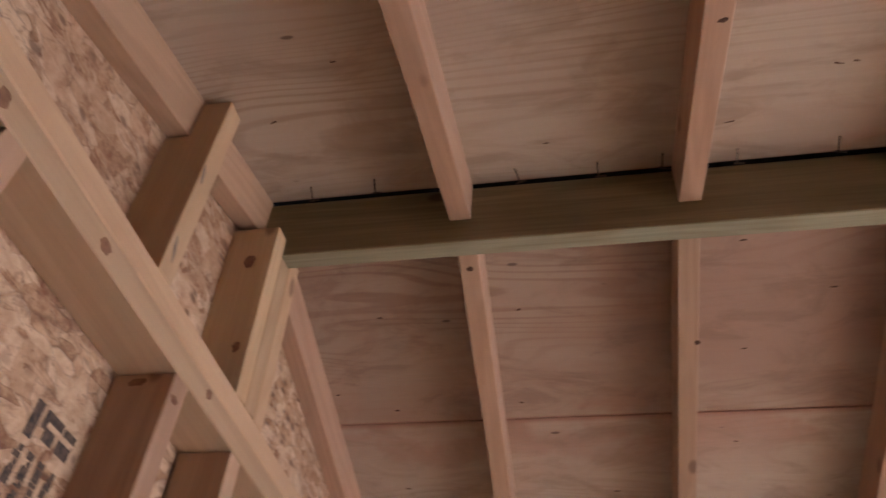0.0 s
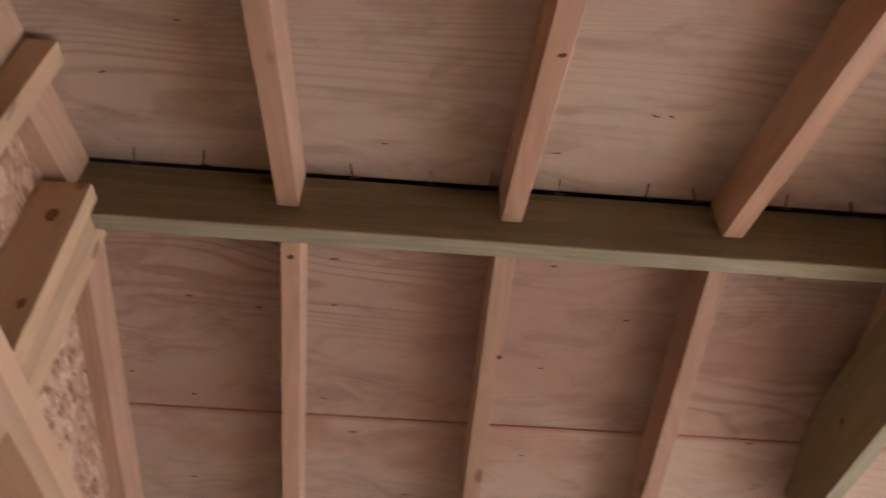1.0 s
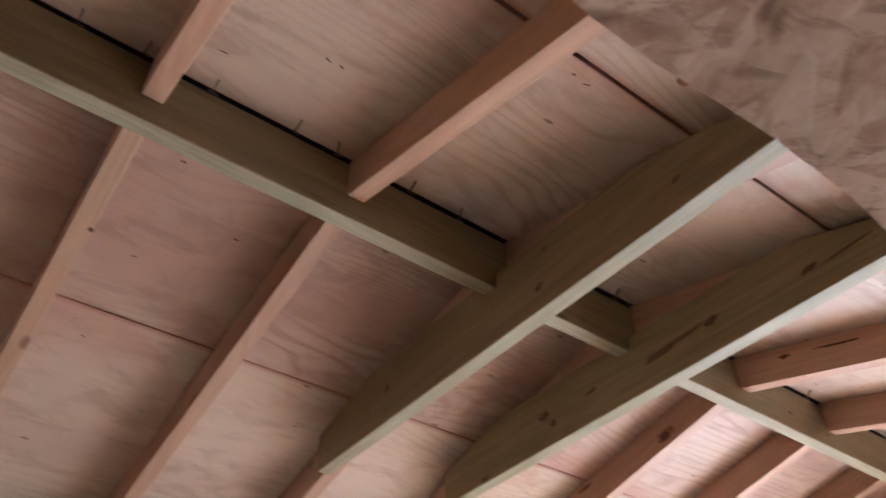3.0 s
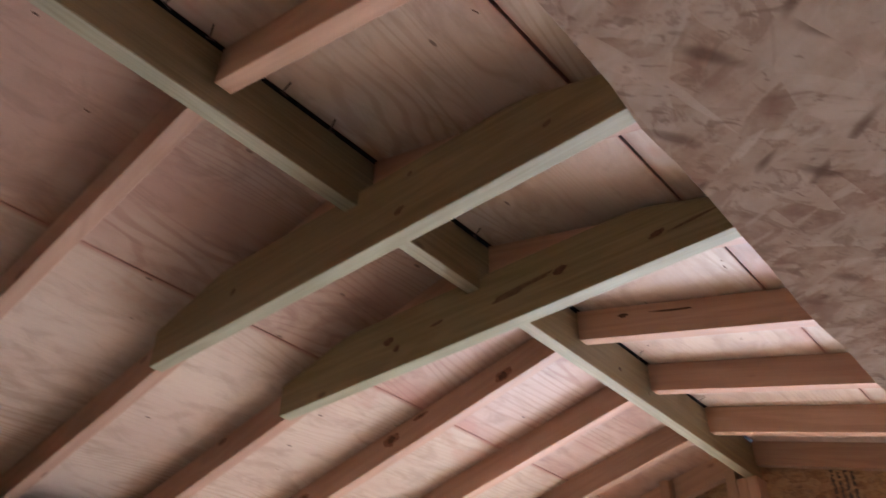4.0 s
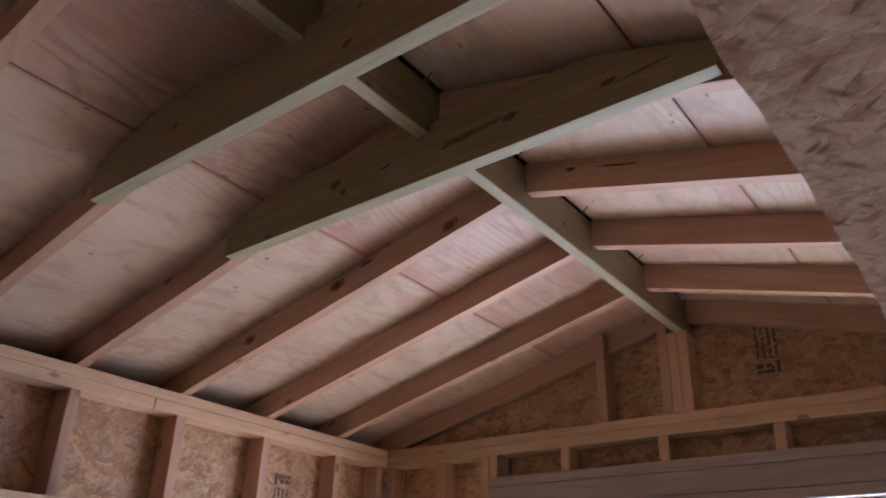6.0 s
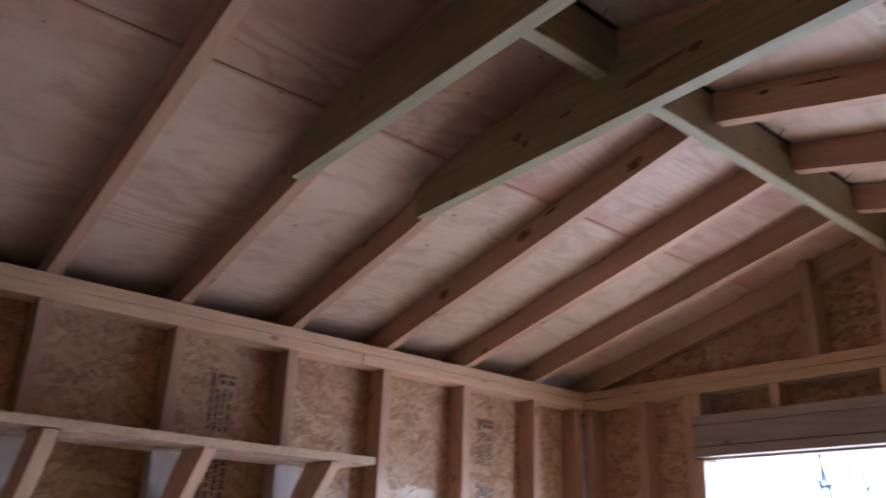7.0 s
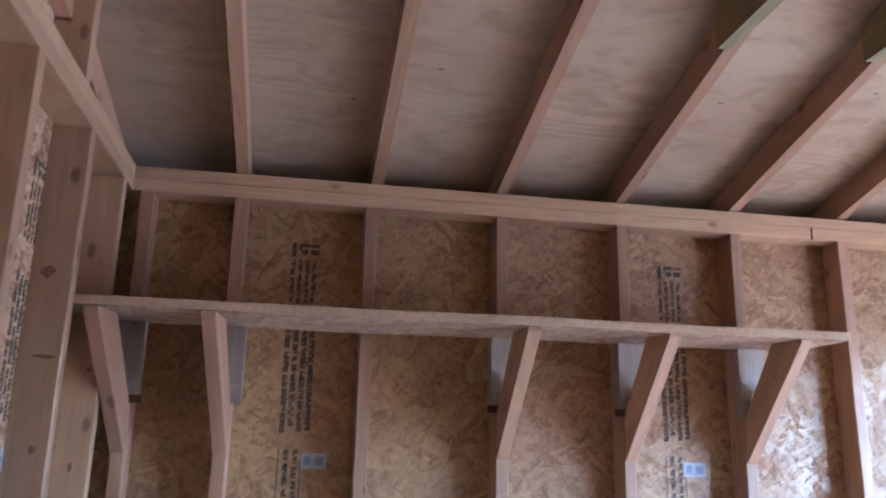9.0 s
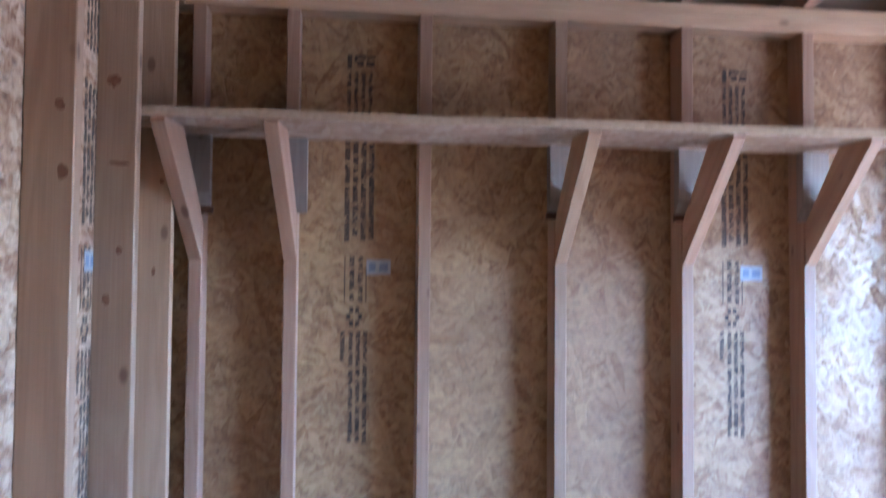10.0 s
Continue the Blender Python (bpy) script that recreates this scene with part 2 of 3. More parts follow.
# ---- building blocks ----
def mesh_of(bm, name, material):
    me = bpy.data.meshes.new(name)
    bm.to_mesh(me)
    bm.free()
    me.materials.append(material)
    return me


def box_mesh(name, length, width, thick, material, edge=0.002, centre=True):
    """A board along x: its corner edges eased."""
    bm = bmesh.new()
    bmesh.ops.create_cube(bm, size=1)
    bmesh.ops.scale(bm, vec=(length, width, thick), verts=bm.verts)
    if edge:
        bmesh.ops.bevel(bm, geom=list(bm.edges), offset=edge, segments=1, affect="EDGES")
    return mesh_of(bm, name, material)


def prism(name, outline, thick, material, edge=0.0015):
    """An outline in the local x-z plane, thickened along y about its middle."""
    bm = bmesh.new()
    face = bm.faces.new([bm.verts.new((x, -thick / 2, z)) for x, z in outline])
    out = bmesh.ops.extrude_face_region(bm, geom=[face])
    bmesh.ops.translate(bm, vec=(0, thick, 0), verts=[v for v in out["geom"] if isinstance(v, bmesh.types.BMVert)])
    bmesh.ops.recalc_face_normals(bm, faces=bm.faces)
    if edge:
        bmesh.ops.bevel(bm, geom=list(bm.edges), offset=edge, segments=1, affect="EDGES")
    return mesh_of(bm, name, material)


def along(outline, a):
    """An outline turned so that its grain direction, at the angle a from x towards z, lies along x; and the turn back."""
    c, n_ = math.cos(a), math.sin(a)
    return [(x * c + z * n_, z * c - x * n_) for x, z in outline], Matrix(((c, 0, -n_, 0), (0, 1, 0, 0), (n_, 0, c, 0), (0, 0, 0, 1)))


def place(name, me, m, parent=None, label=""):
    ob = new(name, me)
    ob.parent = parent
    ob.matrix_basis = m
    return tagged(ob, label)


def part(name, bm, material, parent, label=""):
    return place(name, mesh_of(bm, name, material), Matrix(), parent, label)


def group_of(name, label="", category="", group="", kind="", at=(0, 0, 0)):
    ob = new(name)
    ob.empty_display_size = 0.1
    ob.location = at
    return tagged(ob, label, category, group, kind)


# Turns that lay a board (long side x, broad side y, thin side z) as each place needs it.
UP_FACING_Y = Matrix(((0, 0, 1, 0), (0, 1, 0, 0), (-1, 0, 0, 0), (0, 0, 0, 1)))      # length up, broad along y, thin along x
UP_FACING_X = Matrix(((0, -1, 0, 0), (0, 0, 1, 0), (-1, 0, 0, 0), (0, 0, 0, 1)))     # length up, broad along x, thin along y
ALONG_X_FLAT = Matrix()                                                             # length x, broad y, thin z
ALONG_Y_FLAT = Matrix(((0, -1, 0, 0), (1, 0, 0, 0), (0, 0, 1, 0), (0, 0, 0, 1)))     # length y, broad x, thin z
ALONG_X_EDGE = Matrix(((1, 0, 0, 0), (0, 0, -1, 0), (0, 1, 0, 0), (0, 0, 0, 1)))     # length x, broad z, thin y
ALONG_Y_EDGE = Matrix(((0, 0, 1, 0), (1, 0, 0, 0), (0, 1, 0, 0), (0, 0, 0, 1)))      # length y, broad z, thin x

BOARDS = {}


def board(name, length, turn, at, parent, material=None, width=0.0889, thick=0.0381, label="", edge=0.002):
    key = (round(length, 4), round(width, 4), round(thick, 4), (material or SPRUCE).name, edge)
    if key not in BOARDS:
        BOARDS[key] = box_mesh(name, length, width, thick, material or SPRUCE, edge)
    return place(name, BOARDS[key], Matrix.Translation(at) @ turn, parent, label)


# ---- plan (metres) ----
L, W, D, T = 3.6576, 1.524, 0.0889, 0.0381      # length, half width, wall depth, board thickness
STEP = 0.4064
PLATE_TOP, PLATE_LOW = 2.298, 2.2205
YI = W - D                                       # inner face of the long walls
SLOPE = 0.2575
PITCH = math.atan(SLOPE)


def under_rafter(y):
    return 2.668 - SLOPE * abs(y)


def under_deck(y):
    return 2.760 - SLOPE * abs(y)


# ---- ground and distance ----
bm = bmesh.new()
bmesh.ops.create_grid(bm, x_segments=40, y_segments=40, size=1)
for v in bm.verts:
    v.co.x, v.co.y = (math.copysign(abs(c) ** 3 * 900, c) for c in (v.co.x, v.co.y))
    v.co.z = -0.16
ground = place("ground", mesh_of(bm, "ground", GROUND), Matrix())
tagged(ground, "pale dry ground outside the shed", "ground", kind="structure")

# dark woods ring, added out of sight to screen sky near the horizon
bm = bmesh.new()
rim = []
for i in range(121):
    a = radians(-75 + 150 * i / 120)
    r = 60 + 6 * noise.noise((i * 0.3, 0, 0))
    h = 4.3 + 0.6 * noise.noise((i * 0.35, 4, 0)) + 0.5 * noise.noise((i * 1.3, 9, 0))
    rim.append((bm.verts.new((r * math.cos(a), r * math.sin(a), -0.2)), bm.verts.new(((r + 3) * math.cos(a), (r + 3) * math.sin(a), h))))
for (a, b), (c, d) in zip(rim, rim[1:]):
    bm.faces.new((a, c, d, b))
backdrop = place("backdrop", mesh_of(bm, "backdrop", WOODS), Matrix())
tagged(backdrop, "dark ring of woods, unseen, added to screen low sky", "backdrop", kind="structure")


def bare_tree(x, y, height, seed):
    """A leafless tree: tapered trunk, limbs and twigs."""
    rng = random.Random(seed)
    thing = group_of("tree", "thin bare leafless tree on the ground outside", "tree", "bare trees", at=(x, y, -0.17))

    def limb(bm, start, way, length, radius, depth):
        rings, pos, sides = [], Vector(start), 7 if depth == 0 else 5
        steps = 6 if depth == 0 else 4
        for i in range(steps + 1):
            r = radius * (1 - 0.75 * i / steps)
            side = way.orthogonal().normalized()
            up = way.cross(side)
            rings.append([bm.verts.new(pos + side * r * math.cos(6.2832 * j / sides) + up * r * math.sin(6.2832 * j / sides)) for j in range(sides)])
            pos = pos + way * (length / steps)
            way = (way + Vector((rng.uniform(-1, 1), rng.uniform(-1, 1), rng.uniform(-0.3, 0.6))) * 0.12).normalized()
            if depth < 2 and i >= 2:
                for _ in range(2):
                    out = (way * 0.6 + Vector((rng.uniform(-1, 1), rng.uniform(-1, 1), rng.uniform(-0.1, 0.7)))).normalized()
                    limb(bm, pos, out, length * rng.uniform(0.25, 0.45), r * 0.5, depth + 1)
        for a, b in zip(rings, rings[1:]):
            for j in range(sides):
                bm.faces.new((a[j], a[(j + 1) % sides], b[(j + 1) % sides], b[j]))

    bm = bmesh.new()
    limb(bm, (0, 0, 0), Vector((0, 0, 1)), height, height * 0.016, 0)
    part("trunk", bm, BARK, thing)


for i, (x, y, h) in enumerate(((27, 7.6, 9), (26, 10.4, 8), (33, 12.2, 9), (31, 6.6, 10), (38, 17, 10), (36, 10.4, 10), (29, 3.6, 9))):
    bare_tree(x, y, h, i)

# ---- floor ----
floor = group_of("floor", "plain plywood shed floor", "floor", kind="structure")
for i, (x0, x1) in enumerate(((0, 1.2192), (1.2192, 2.4384), (2.4384, L))):
    for y0, y1 in ((-W, 0), (0, W)):
        board("floor_panel", x1 - x0 - 0.003, ALONG_X_FLAT, ((x0 + x1) / 2, (y0 + y1) / 2, -0.0095), floor, FLOORING, y1 - y0 - 0.003, 0.019)
board("skid", L - 0.02, ALONG_X_EDGE, (L / 2, -1.2, -0.09), floor, TREATED, 0.14, 0.089)
board("skid", L - 0.02, ALONG_X_EDGE, (L / 2, 1.2, -0.09), floor, TREATED, 0.14, 0.089)


# ---- walls ----
def stud_up(parent, at_x, at_y, z0, z1, turn, material=None, width=D, name="stud"):
    return board(name, z1 - z0, turn, (at_x, at_y, (z0 + z1) / 2), parent, material, width)


def sheet(name, x, y, z, turn, length, width, parent, material=None, thick=0.011):
    return board(name, length, turn, (x, y, z), parent, material or STRAND, width, thick, edge=0.001)


wall_north = group_of("wall_north", "open stud wall of reddish fir with strand board behind", "wall", kind="structure")
for k in range(1, 9):
    stud_up(wall_north, STEP * k - {1: 0.004, 2: 0.014}.get(k, 0), W - D / 2, T + 0.001, PLATE_LOW - 0.001, UP_FACING_Y, FIR)
stud_up(wall_north, 0.130, W - D / 2, T + 0.001, PLATE_LOW - 0.001, UP_FACING_Y, FIR)
stud_up(wall_north, L - 0.130, W - D / 2, T + 0.001, PLATE_LOW - 0.001, UP_FACING_Y, FIR)
board("bottom_plate", L, ALONG_X_FLAT, (L / 2, W - D / 2, T / 2), wall_north)
board("top_plate", 2.32, ALONG_X_FLAT, (1.16, W - D / 2, PLATE_LOW + T / 2), wall_north)
board("top_plate", L - 2.323, ALONG_X_FLAT, (2.323 + (L - 2.323) / 2, W - D / 2 - 0.002, PLATE_LOW + T / 2), wall_north)
board("top_plate", L, ALONG_X_FLAT, (L / 2, W - D / 2 + 0.001, PLATE_TOP - T / 2), wall_north)
for k in range(3):
    sheet("strand_panel", 0.6096 + 1.2192 * k, W + 0.007, 1.1, UP_FACING_X, 2.37, 1.2162, wall_north)

wall_south = group_of("wall_south", "open stud wall of pale spruce with strand board behind", "wall", kind="structure")
for k in range(1, 9):
    stud_up(wall_south, STEP * k, -W + D / 2, T + 0.001, PLATE_LOW - 0.001, UP_FACING_Y)
for x in (0.130, L - 0.130):
    stud_up(wall_south, x, -W + D / 2, T + 0.001, PLATE_LOW - 0.001, UP_FACING_Y)
board("bottom_plate", L, ALONG_X_FLAT, (L / 2, -W + D / 2, T / 2), wall_south)
for z in (PLATE_LOW + T / 2, PLATE_TOP - T / 2):
    board("top_plate", L, ALONG_X_FLAT, (L / 2, -W + D / 2, z), wall_south)
for k in range(3):
    sheet("strand_panel", 0.6096 + 1.2192 * k, -W - 0.007, 1.1, UP_FACING_X, 2.37, 1.2162, wall_south)


def gable_panels(parent, x, pieces, material=None):
    """Strand board sheets of a gable end: each an outline in y and z."""
    for outline in pieces:
        me = prism("strand_panel", [(z, y) for y, z in outline], 0.011, material or STRAND, 0)
        # local x is up, local z is across; local y is the thickness
        place("strand_panel", me, Matrix(((0, 1, 0, x), (0, 0, 1, 0), (1, 0, 0, 0), (0, 0, 0, 1))), parent)


def top(y):
    return under_deck(y) - 0.004


def gable_stud(parent, y, full, tip, lean=0.0, east=0):
    """A stud standing on the gable's top plate: full depth up to the height full, then notched round the end rafter up to tip."""
    outline = [(0.001, 0.0), (0.001, D - 0.0005), (full - PLATE_TOP, D - 0.0005), (full - PLATE_TOP, 0.0)]
    if tip:
        outline[2:] = [(tip - PLATE_TOP, D - 0.0005), (tip - PLATE_TOP, T + 0.002), (full - PLATE_TOP, T + 0.002), (full - PLATE_TOP, 0.0)]
    turn = Matrix(((0, 0, -1, L), (0, 1, 0, y), (1, 0, 0, PLATE_TOP), (0, 0, 0, 1))) if east else Matrix(((0, 0, 1, 0), (0, -1, 0, y), (1, 0, 0, PLATE_TOP), (0, 0, 0, 1)))
    place("gable_stud", prism("gable_stud", outline, T, FIR if east else SPRUCE, 0.0015), turn @ pose(0, 0, 0, 0, 0, lean if not east else 0), parent)


wall_west = group_of("wall_west", "gable end wall of spruce studs and strand board", "wall", kind="structure")
for y in (-1.31, -0.95, -0.58, -0.181, 0.019, 0.574, 0.970, 1.330):
    stud_up(wall_west, D / 2, y, T + 0.001, PLATE_LOW - 0.001, UP_FACING_X, SPRUCE if y > 1 else FIR)
board("bottom_plate", 2 * YI - 0.004, ALONG_Y_FLAT, (D / 2, 0, T / 2), wall_west)
for z in (PLATE_LOW + T / 2, PLATE_TOP - T / 2):
    board("top_plate", 2 * YI - 0.004, ALONG_Y_FLAT, (D / 2, 0, z), wall_west)
gable_stud(wall_west, -0.297, under_rafter(0.318) - 0.001, 2.667)
gable_stud(wall_west, -0.018, 2.645, 0, 3.6)
gable_stud(wall_west, 0.021, 2.607, 0, 3.6)
gable_stud(wall_west, 0.060, 2.64, 0, 3.6)
gable_stud(wall_west, 0.868, under_rafter(0.887) - 0.001, under_deck(0.887) - 0.01)
gable_panels(wall_west, -0.0065, (
    ((-1.53, -0.06), (-0.889, -0.06), (-0.889, top(-0.889)), (-1.53, top(-1.53))),
    ((-0.886, -0.06), (0.33, -0.06), (0.33, top(0.33)), (0, top(0)), (-0.886, top(-0.886))),
    ((0.333, -0.06), (1.53, -0.06), (1.53, top(1.53)), (0.333, top(0.333)))), STRAND_FRESH)

wall_east = group_of("wall_east", "gable end wall framed round a wide doorway", "wall", kind="structure")
DOOR_Y, HEAD_LOW, HEAD_TOP = 0.829, 1.957, 2.128
XE = L - D / 2
for s in (-1, 1):
    for y in (1.412, 1.118, 0.886):
        stud_up(wall_east, XE, s * y, T + 0.001, PLATE_LOW - 0.001, UP_FACING_X, FIR)
    stud_up(wall_east, XE, s * (DOOR_Y + T / 2), T + 0.001, HEAD_LOW - 0.001, UP_FACING_X, name="jack_stud")
    board("bottom_plate", YI - DOOR_Y - 0.002, ALONG_Y_FLAT, (XE, s * (YI + DOOR_Y) / 2, T / 2), wall_east)
for z in (PLATE_LOW + T / 2, PLATE_TOP - T / 2):
    board("top_plate", 2 * YI - 0.004, ALONG_Y_FLAT, (XE, 0, z), wall_east)
for y in (0.846, 0.507, 0.100, -0.311, -0.72, -0.846):
    stud_up(wall_east, XE, y, HEAD_TOP + 0.001, PLATE_LOW - 0.001, UP_FACING_X, name="cripple_stud")
for y, full, tip in ((-0.011, 2.607, 0), (0.028, 2.607, 0), (0.067, 2.645, 0), (0.332, under_rafter(0.351) - 0.001, under_deck(0.351) - 0.008)):
    gable_stud(wall_east, y, full, tip, 0, 1)
gable_panels(wall_east, L + 0.0065, (
    ((-1.53, -0.06), (-DOOR_Y, -0.06), (-DOOR_Y, top(-DOOR_Y)), (-1.53, top(-1.53))),
    ((DOOR_Y, -0.06), (1.53, -0.06), (1.53, top(1.53)), (DOOR_Y, top(DOOR_Y))),
    ((-DOOR_Y + 0.002, HEAD_LOW), (DOOR_Y - 0.002, HEAD_LOW), (DOOR_Y - 0.002, top(DOOR_Y)), (0, top(0)), (-DOOR_Y + 0.002, top(DOOR_Y)))))

# ---- door header ----
header = group_of("door_header", "built-up greyish timber header over the doorway", "header")
HL = 2 * (DOOR_Y + T)
XH = L - 0.052
board("cap_board", HL, ALONG_Y_FLAT, (XH, 0, HEAD_TOP - 0.019), header, WEATHERED, 0.1, 0.037)
board("beam", HL - 0.004, ALONG_Y_EDGE, (XH - 0.0185, 0, 2.0465), header, WEATHERED, 0.083, 0.05)
board("beam", HL - 0.004, ALONG_Y_EDGE, (XH + 0.0335, 0, 2.0465), header, WEATHERED, 0.083, 0.05)
board("sole_board", HL, ALONG_Y_FLAT, (XH, 0, 1.984), header, WEATHERED, 0.1, 0.036)
board("trim_strip", HL, ALONG_Y_FLAT, (L - 0.02, 0, 1.961), header, WEATHERED, 0.06, 0.008)

# ---- roof deck ----
roof = group_of("roof", "plywood roof deck seen from below", "roof", kind="structure")


def deck_row(side, y0, y1, joints, material, skew=0.0):
    """One row of sheets on a slope, from y0 to y1 out from the ridge."""
    for x0, x1 in zip(joints, joints[1:]):
        run = (y1 - y0) / math.cos(PITCH)
        ym = (y0 + y1) / 2
        m = Matrix.Translation(((x0 + x1) / 2, side * ym, under_deck(ym) + 0.006 / math.cos(PITCH))) @ pose(0, 0, 0, -side * math.degrees(PITCH), 0, 0) @ pose(0, 0, 0, 0, 0, skew)
        me = box_mesh("deck_panel", x1 - x0 - 0.003, run, 0.012, material, 0.0008)
        place("deck_panel", me, m, roof)


END = 1.83
deck_row(1, 0.031, 0.5607, (-0.12, 1.2192, L + 0.12), VENEER_ROSY)
deck_row(1, 0.5633, END, (-0.12, 2.4384, L + 0.12), VENEER)
deck_row(-1, 0.0275, 0.531, (-0.12, 2.4384), VENEER, -0.2)
deck_row(-1, 0.0275, 0.5365, (2.4384, L + 0.12), VENEER)
deck_row(-1, 0.539, END, (-0.12, 1.2192, L + 0.12), VENEER)
for side in (-1, 1):
    ym = END / 2
    m = Matrix.Translation((L / 2, side * (ym + 0.01), under_deck(ym) + 0.022)) @ pose(0, 0, 0, -side * math.degrees(PITCH), 0, 0)
    place("roofing_felt", box_mesh("roofing_felt", L + 0.26, END / math.cos(PITCH) + 0.04, 0.006, FELT, 0), m, roof)
    board("fascia", L + 0.2, ALONG_X_EDGE, (L / 2, side * 1.819, under_deck(1.8) - 0.06), roof, SPRUCE, 0.12, 0.02)
    board("soffit", L + 0.2, ALONG_X_FLAT, (L / 2, side * 1.674, under_deck(1.8) - 0.115), roof, VENEER, 0.27, 0.01)
    # end boards added out of view to keep daylight out of the eaves
    for x in (-0.106, L + 0.106):
        low = under_deck(1.8) - 0.119
        outline = [(low, side * 1.538), (low, side * 1.808), (under_deck(1.808) - 0.002, side * 1.808), (under_deck(1.538) - 0.002, side * 1.538)]
        place("eave_return", prism("eave_return", outline, 0.011, SPRUCE, 0), Matrix(((0, 1, 0, x), (0, 0, 1, 0), (1, 0, 0, 0), (0, 0, 0, 1))), roof)

# strip added above the deck, unseen, to stop sky light at the ridge gap
cap = [(-0.15, under_deck(0.15) + 0.022), (0, under_deck(0) + 0.03), (0.15, under_deck(0.15) + 0.022), (0.15, under_deck(0.15) + 0.03), (0, under_deck(0) + 0.04), (-0.15, under_deck(0.15) + 0.03)]
place("ridge_cap", prism("ridge_cap", cap, L + 0.26, FELT, 0), Matrix(((0, -1, 0, L / 2), (1, 0, 0, 0), (0, 0, 1, 0), (0, 0, 0, 1))), roof)

# ---- rafters ----
rafter_outline, rafter_turn = along([(0.0195, under_rafter(0.0195)), (YI, under_rafter(YI)), (YI + 0.001, PLATE_TOP + 0.0008), (W + 0.015, PLATE_TOP + 0.0008), (W + 0.015, under_rafter(W + 0.015)),
                          (1.805, under_rafter(1.805)), (1.805, under_deck(1.805) - 0.001), (0.0195, under_deck(0.0195) - 0.001)], -PITCH)
RAFTER = prism("rafter", rafter_outline, T, FIR)
# how far a rafter was nailed off its mark at the ridge, and its turn from square in degrees
OFF_MARK = {(1, 1): (0.010, 0.7), (1, -1): (0.007, 0.2)}
for k in range(10):
    x = STEP * k if 0 < k < 9 else (T / 2 if k == 0 else L - T / 2)
    for side in (1, -1):
        off, turned = OFF_MARK.get((k, side), (0, 0))
        m = pose(x + off, 0, 0, 0, 0, turned) @ Matrix(((0, -side, 0, 0), (side, 0, 0, 0), (0, 0, 1, 0), (0, 0, 0, 1)))
        tagged(place("rafter", RAFTER, m @ rafter_turn), "reddish fir roof rafter under the plywood deck", "rafter", "roof rafters")

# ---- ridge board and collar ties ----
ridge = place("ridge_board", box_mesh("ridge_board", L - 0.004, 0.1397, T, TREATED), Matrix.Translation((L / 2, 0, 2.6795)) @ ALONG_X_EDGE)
tagged(ridge, "olive brown treated ridge board along the roof peak", "ridge board")
TIE_TOP, TIE_END = 2.641, 0.69
n = 0.0215
for k, low in ((4, 2.4755), (5, 2.487)):
    # the lower edge runs a little out of level, as the board was nailed
    outline = [(-TIE_END, low + 0.0138), (TIE_END, low - 0.0138), (TIE_END + 0.004, under_deck(TIE_END) - 0.02), (0.46, TIE_TOP - 0.006), (0.4, TIE_TOP), (n, TIE_TOP), (n, 2.609), (-n, 2.609), (-n, TIE_TOP),
               (-0.4, TIE_TOP), (-0.46, TIE_TOP - 0.006), (-TIE_END - 0.004, under_deck(TIE_END) - 0.02)]
    m = Matrix(((0, -1, 0, STEP * k - T - 0.0005), (1, 0, 0, 0), (0, 0, 1, 0), (0, 0, 0, 1)))
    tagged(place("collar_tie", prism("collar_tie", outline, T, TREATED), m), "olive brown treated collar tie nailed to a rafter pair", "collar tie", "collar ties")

# downward faces take the paler timber, whose colour also carries floor light
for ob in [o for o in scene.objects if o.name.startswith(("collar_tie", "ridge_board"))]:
    ob.data.materials.append(TREATED_LIT_EDGE)
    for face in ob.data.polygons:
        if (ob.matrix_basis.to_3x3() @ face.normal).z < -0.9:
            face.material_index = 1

# ---- shelves ----
def rough_shelf(name, length, depth, thick, material, notch=0.0):
    """A strand board strip with a torn, uneven front edge; front at local y = 0, back at y = depth."""
    bm = bmesh.new()
    rows = []
    count = int(length / 0.02)
    for i in range(count + 1):
        x = length * i / count
        wob = 0.004 * noise.noise((x * 9, 3.3, length)) + 0.002 * noise.noise((x * 40, 1.3, length))
        sag = 0.006 * noise.noise((x * 1.4, 0.2, 5.1))
        back = depth if x >= notch else depth - 0.13
        rows.append([bm.verts.new((x, y, z + sag)) for y, z in ((wob, 0), (wob + 0.001, thick), (back, thick), (back, 0))])
    for a, b in zip(rows, rows[1:]):
        for j in range(4):
            face = bm.faces.new((a[j], a[(j + 1) % 4], b[(j + 1) % 4], b[j]))
            face.material_index = 1 if j in (0, 2) else 0
    for ring in (rows[0][::-1], rows[-1]):
        bm.faces.new(ring).material_index = 1
    bmesh.ops.recalc_face_normals(bm, faces=bm.faces)
    me = mesh_of(bm, name, material)
    me.materials.append(CUT_EDGE)
    return me


shelf_n = group_of("wall_shelf", "strand board shelf on diagonal stud braces", "shelf", "wall shelves", at=(0.092, 1.135, 1.826))
place("shelf_board", rough_shelf("shelf_board", 2.196, 0.298, 0.024, STRAND_PALE, 0.09), Matrix.Translation((-0.088, 0, 0)), shelf_n)
# a brace: from the stud's face up to the shelf's front, plumb cut below and level cut above
brace_outline, brace_turn = along([(0.0, -0.36), (0.0, -0.225), (-0.155, -0.001), (-0.285, -0.001), (-0.285, -0.012)], radians(127))
BRACE = prism("brace", brace_outline, T, FIR)
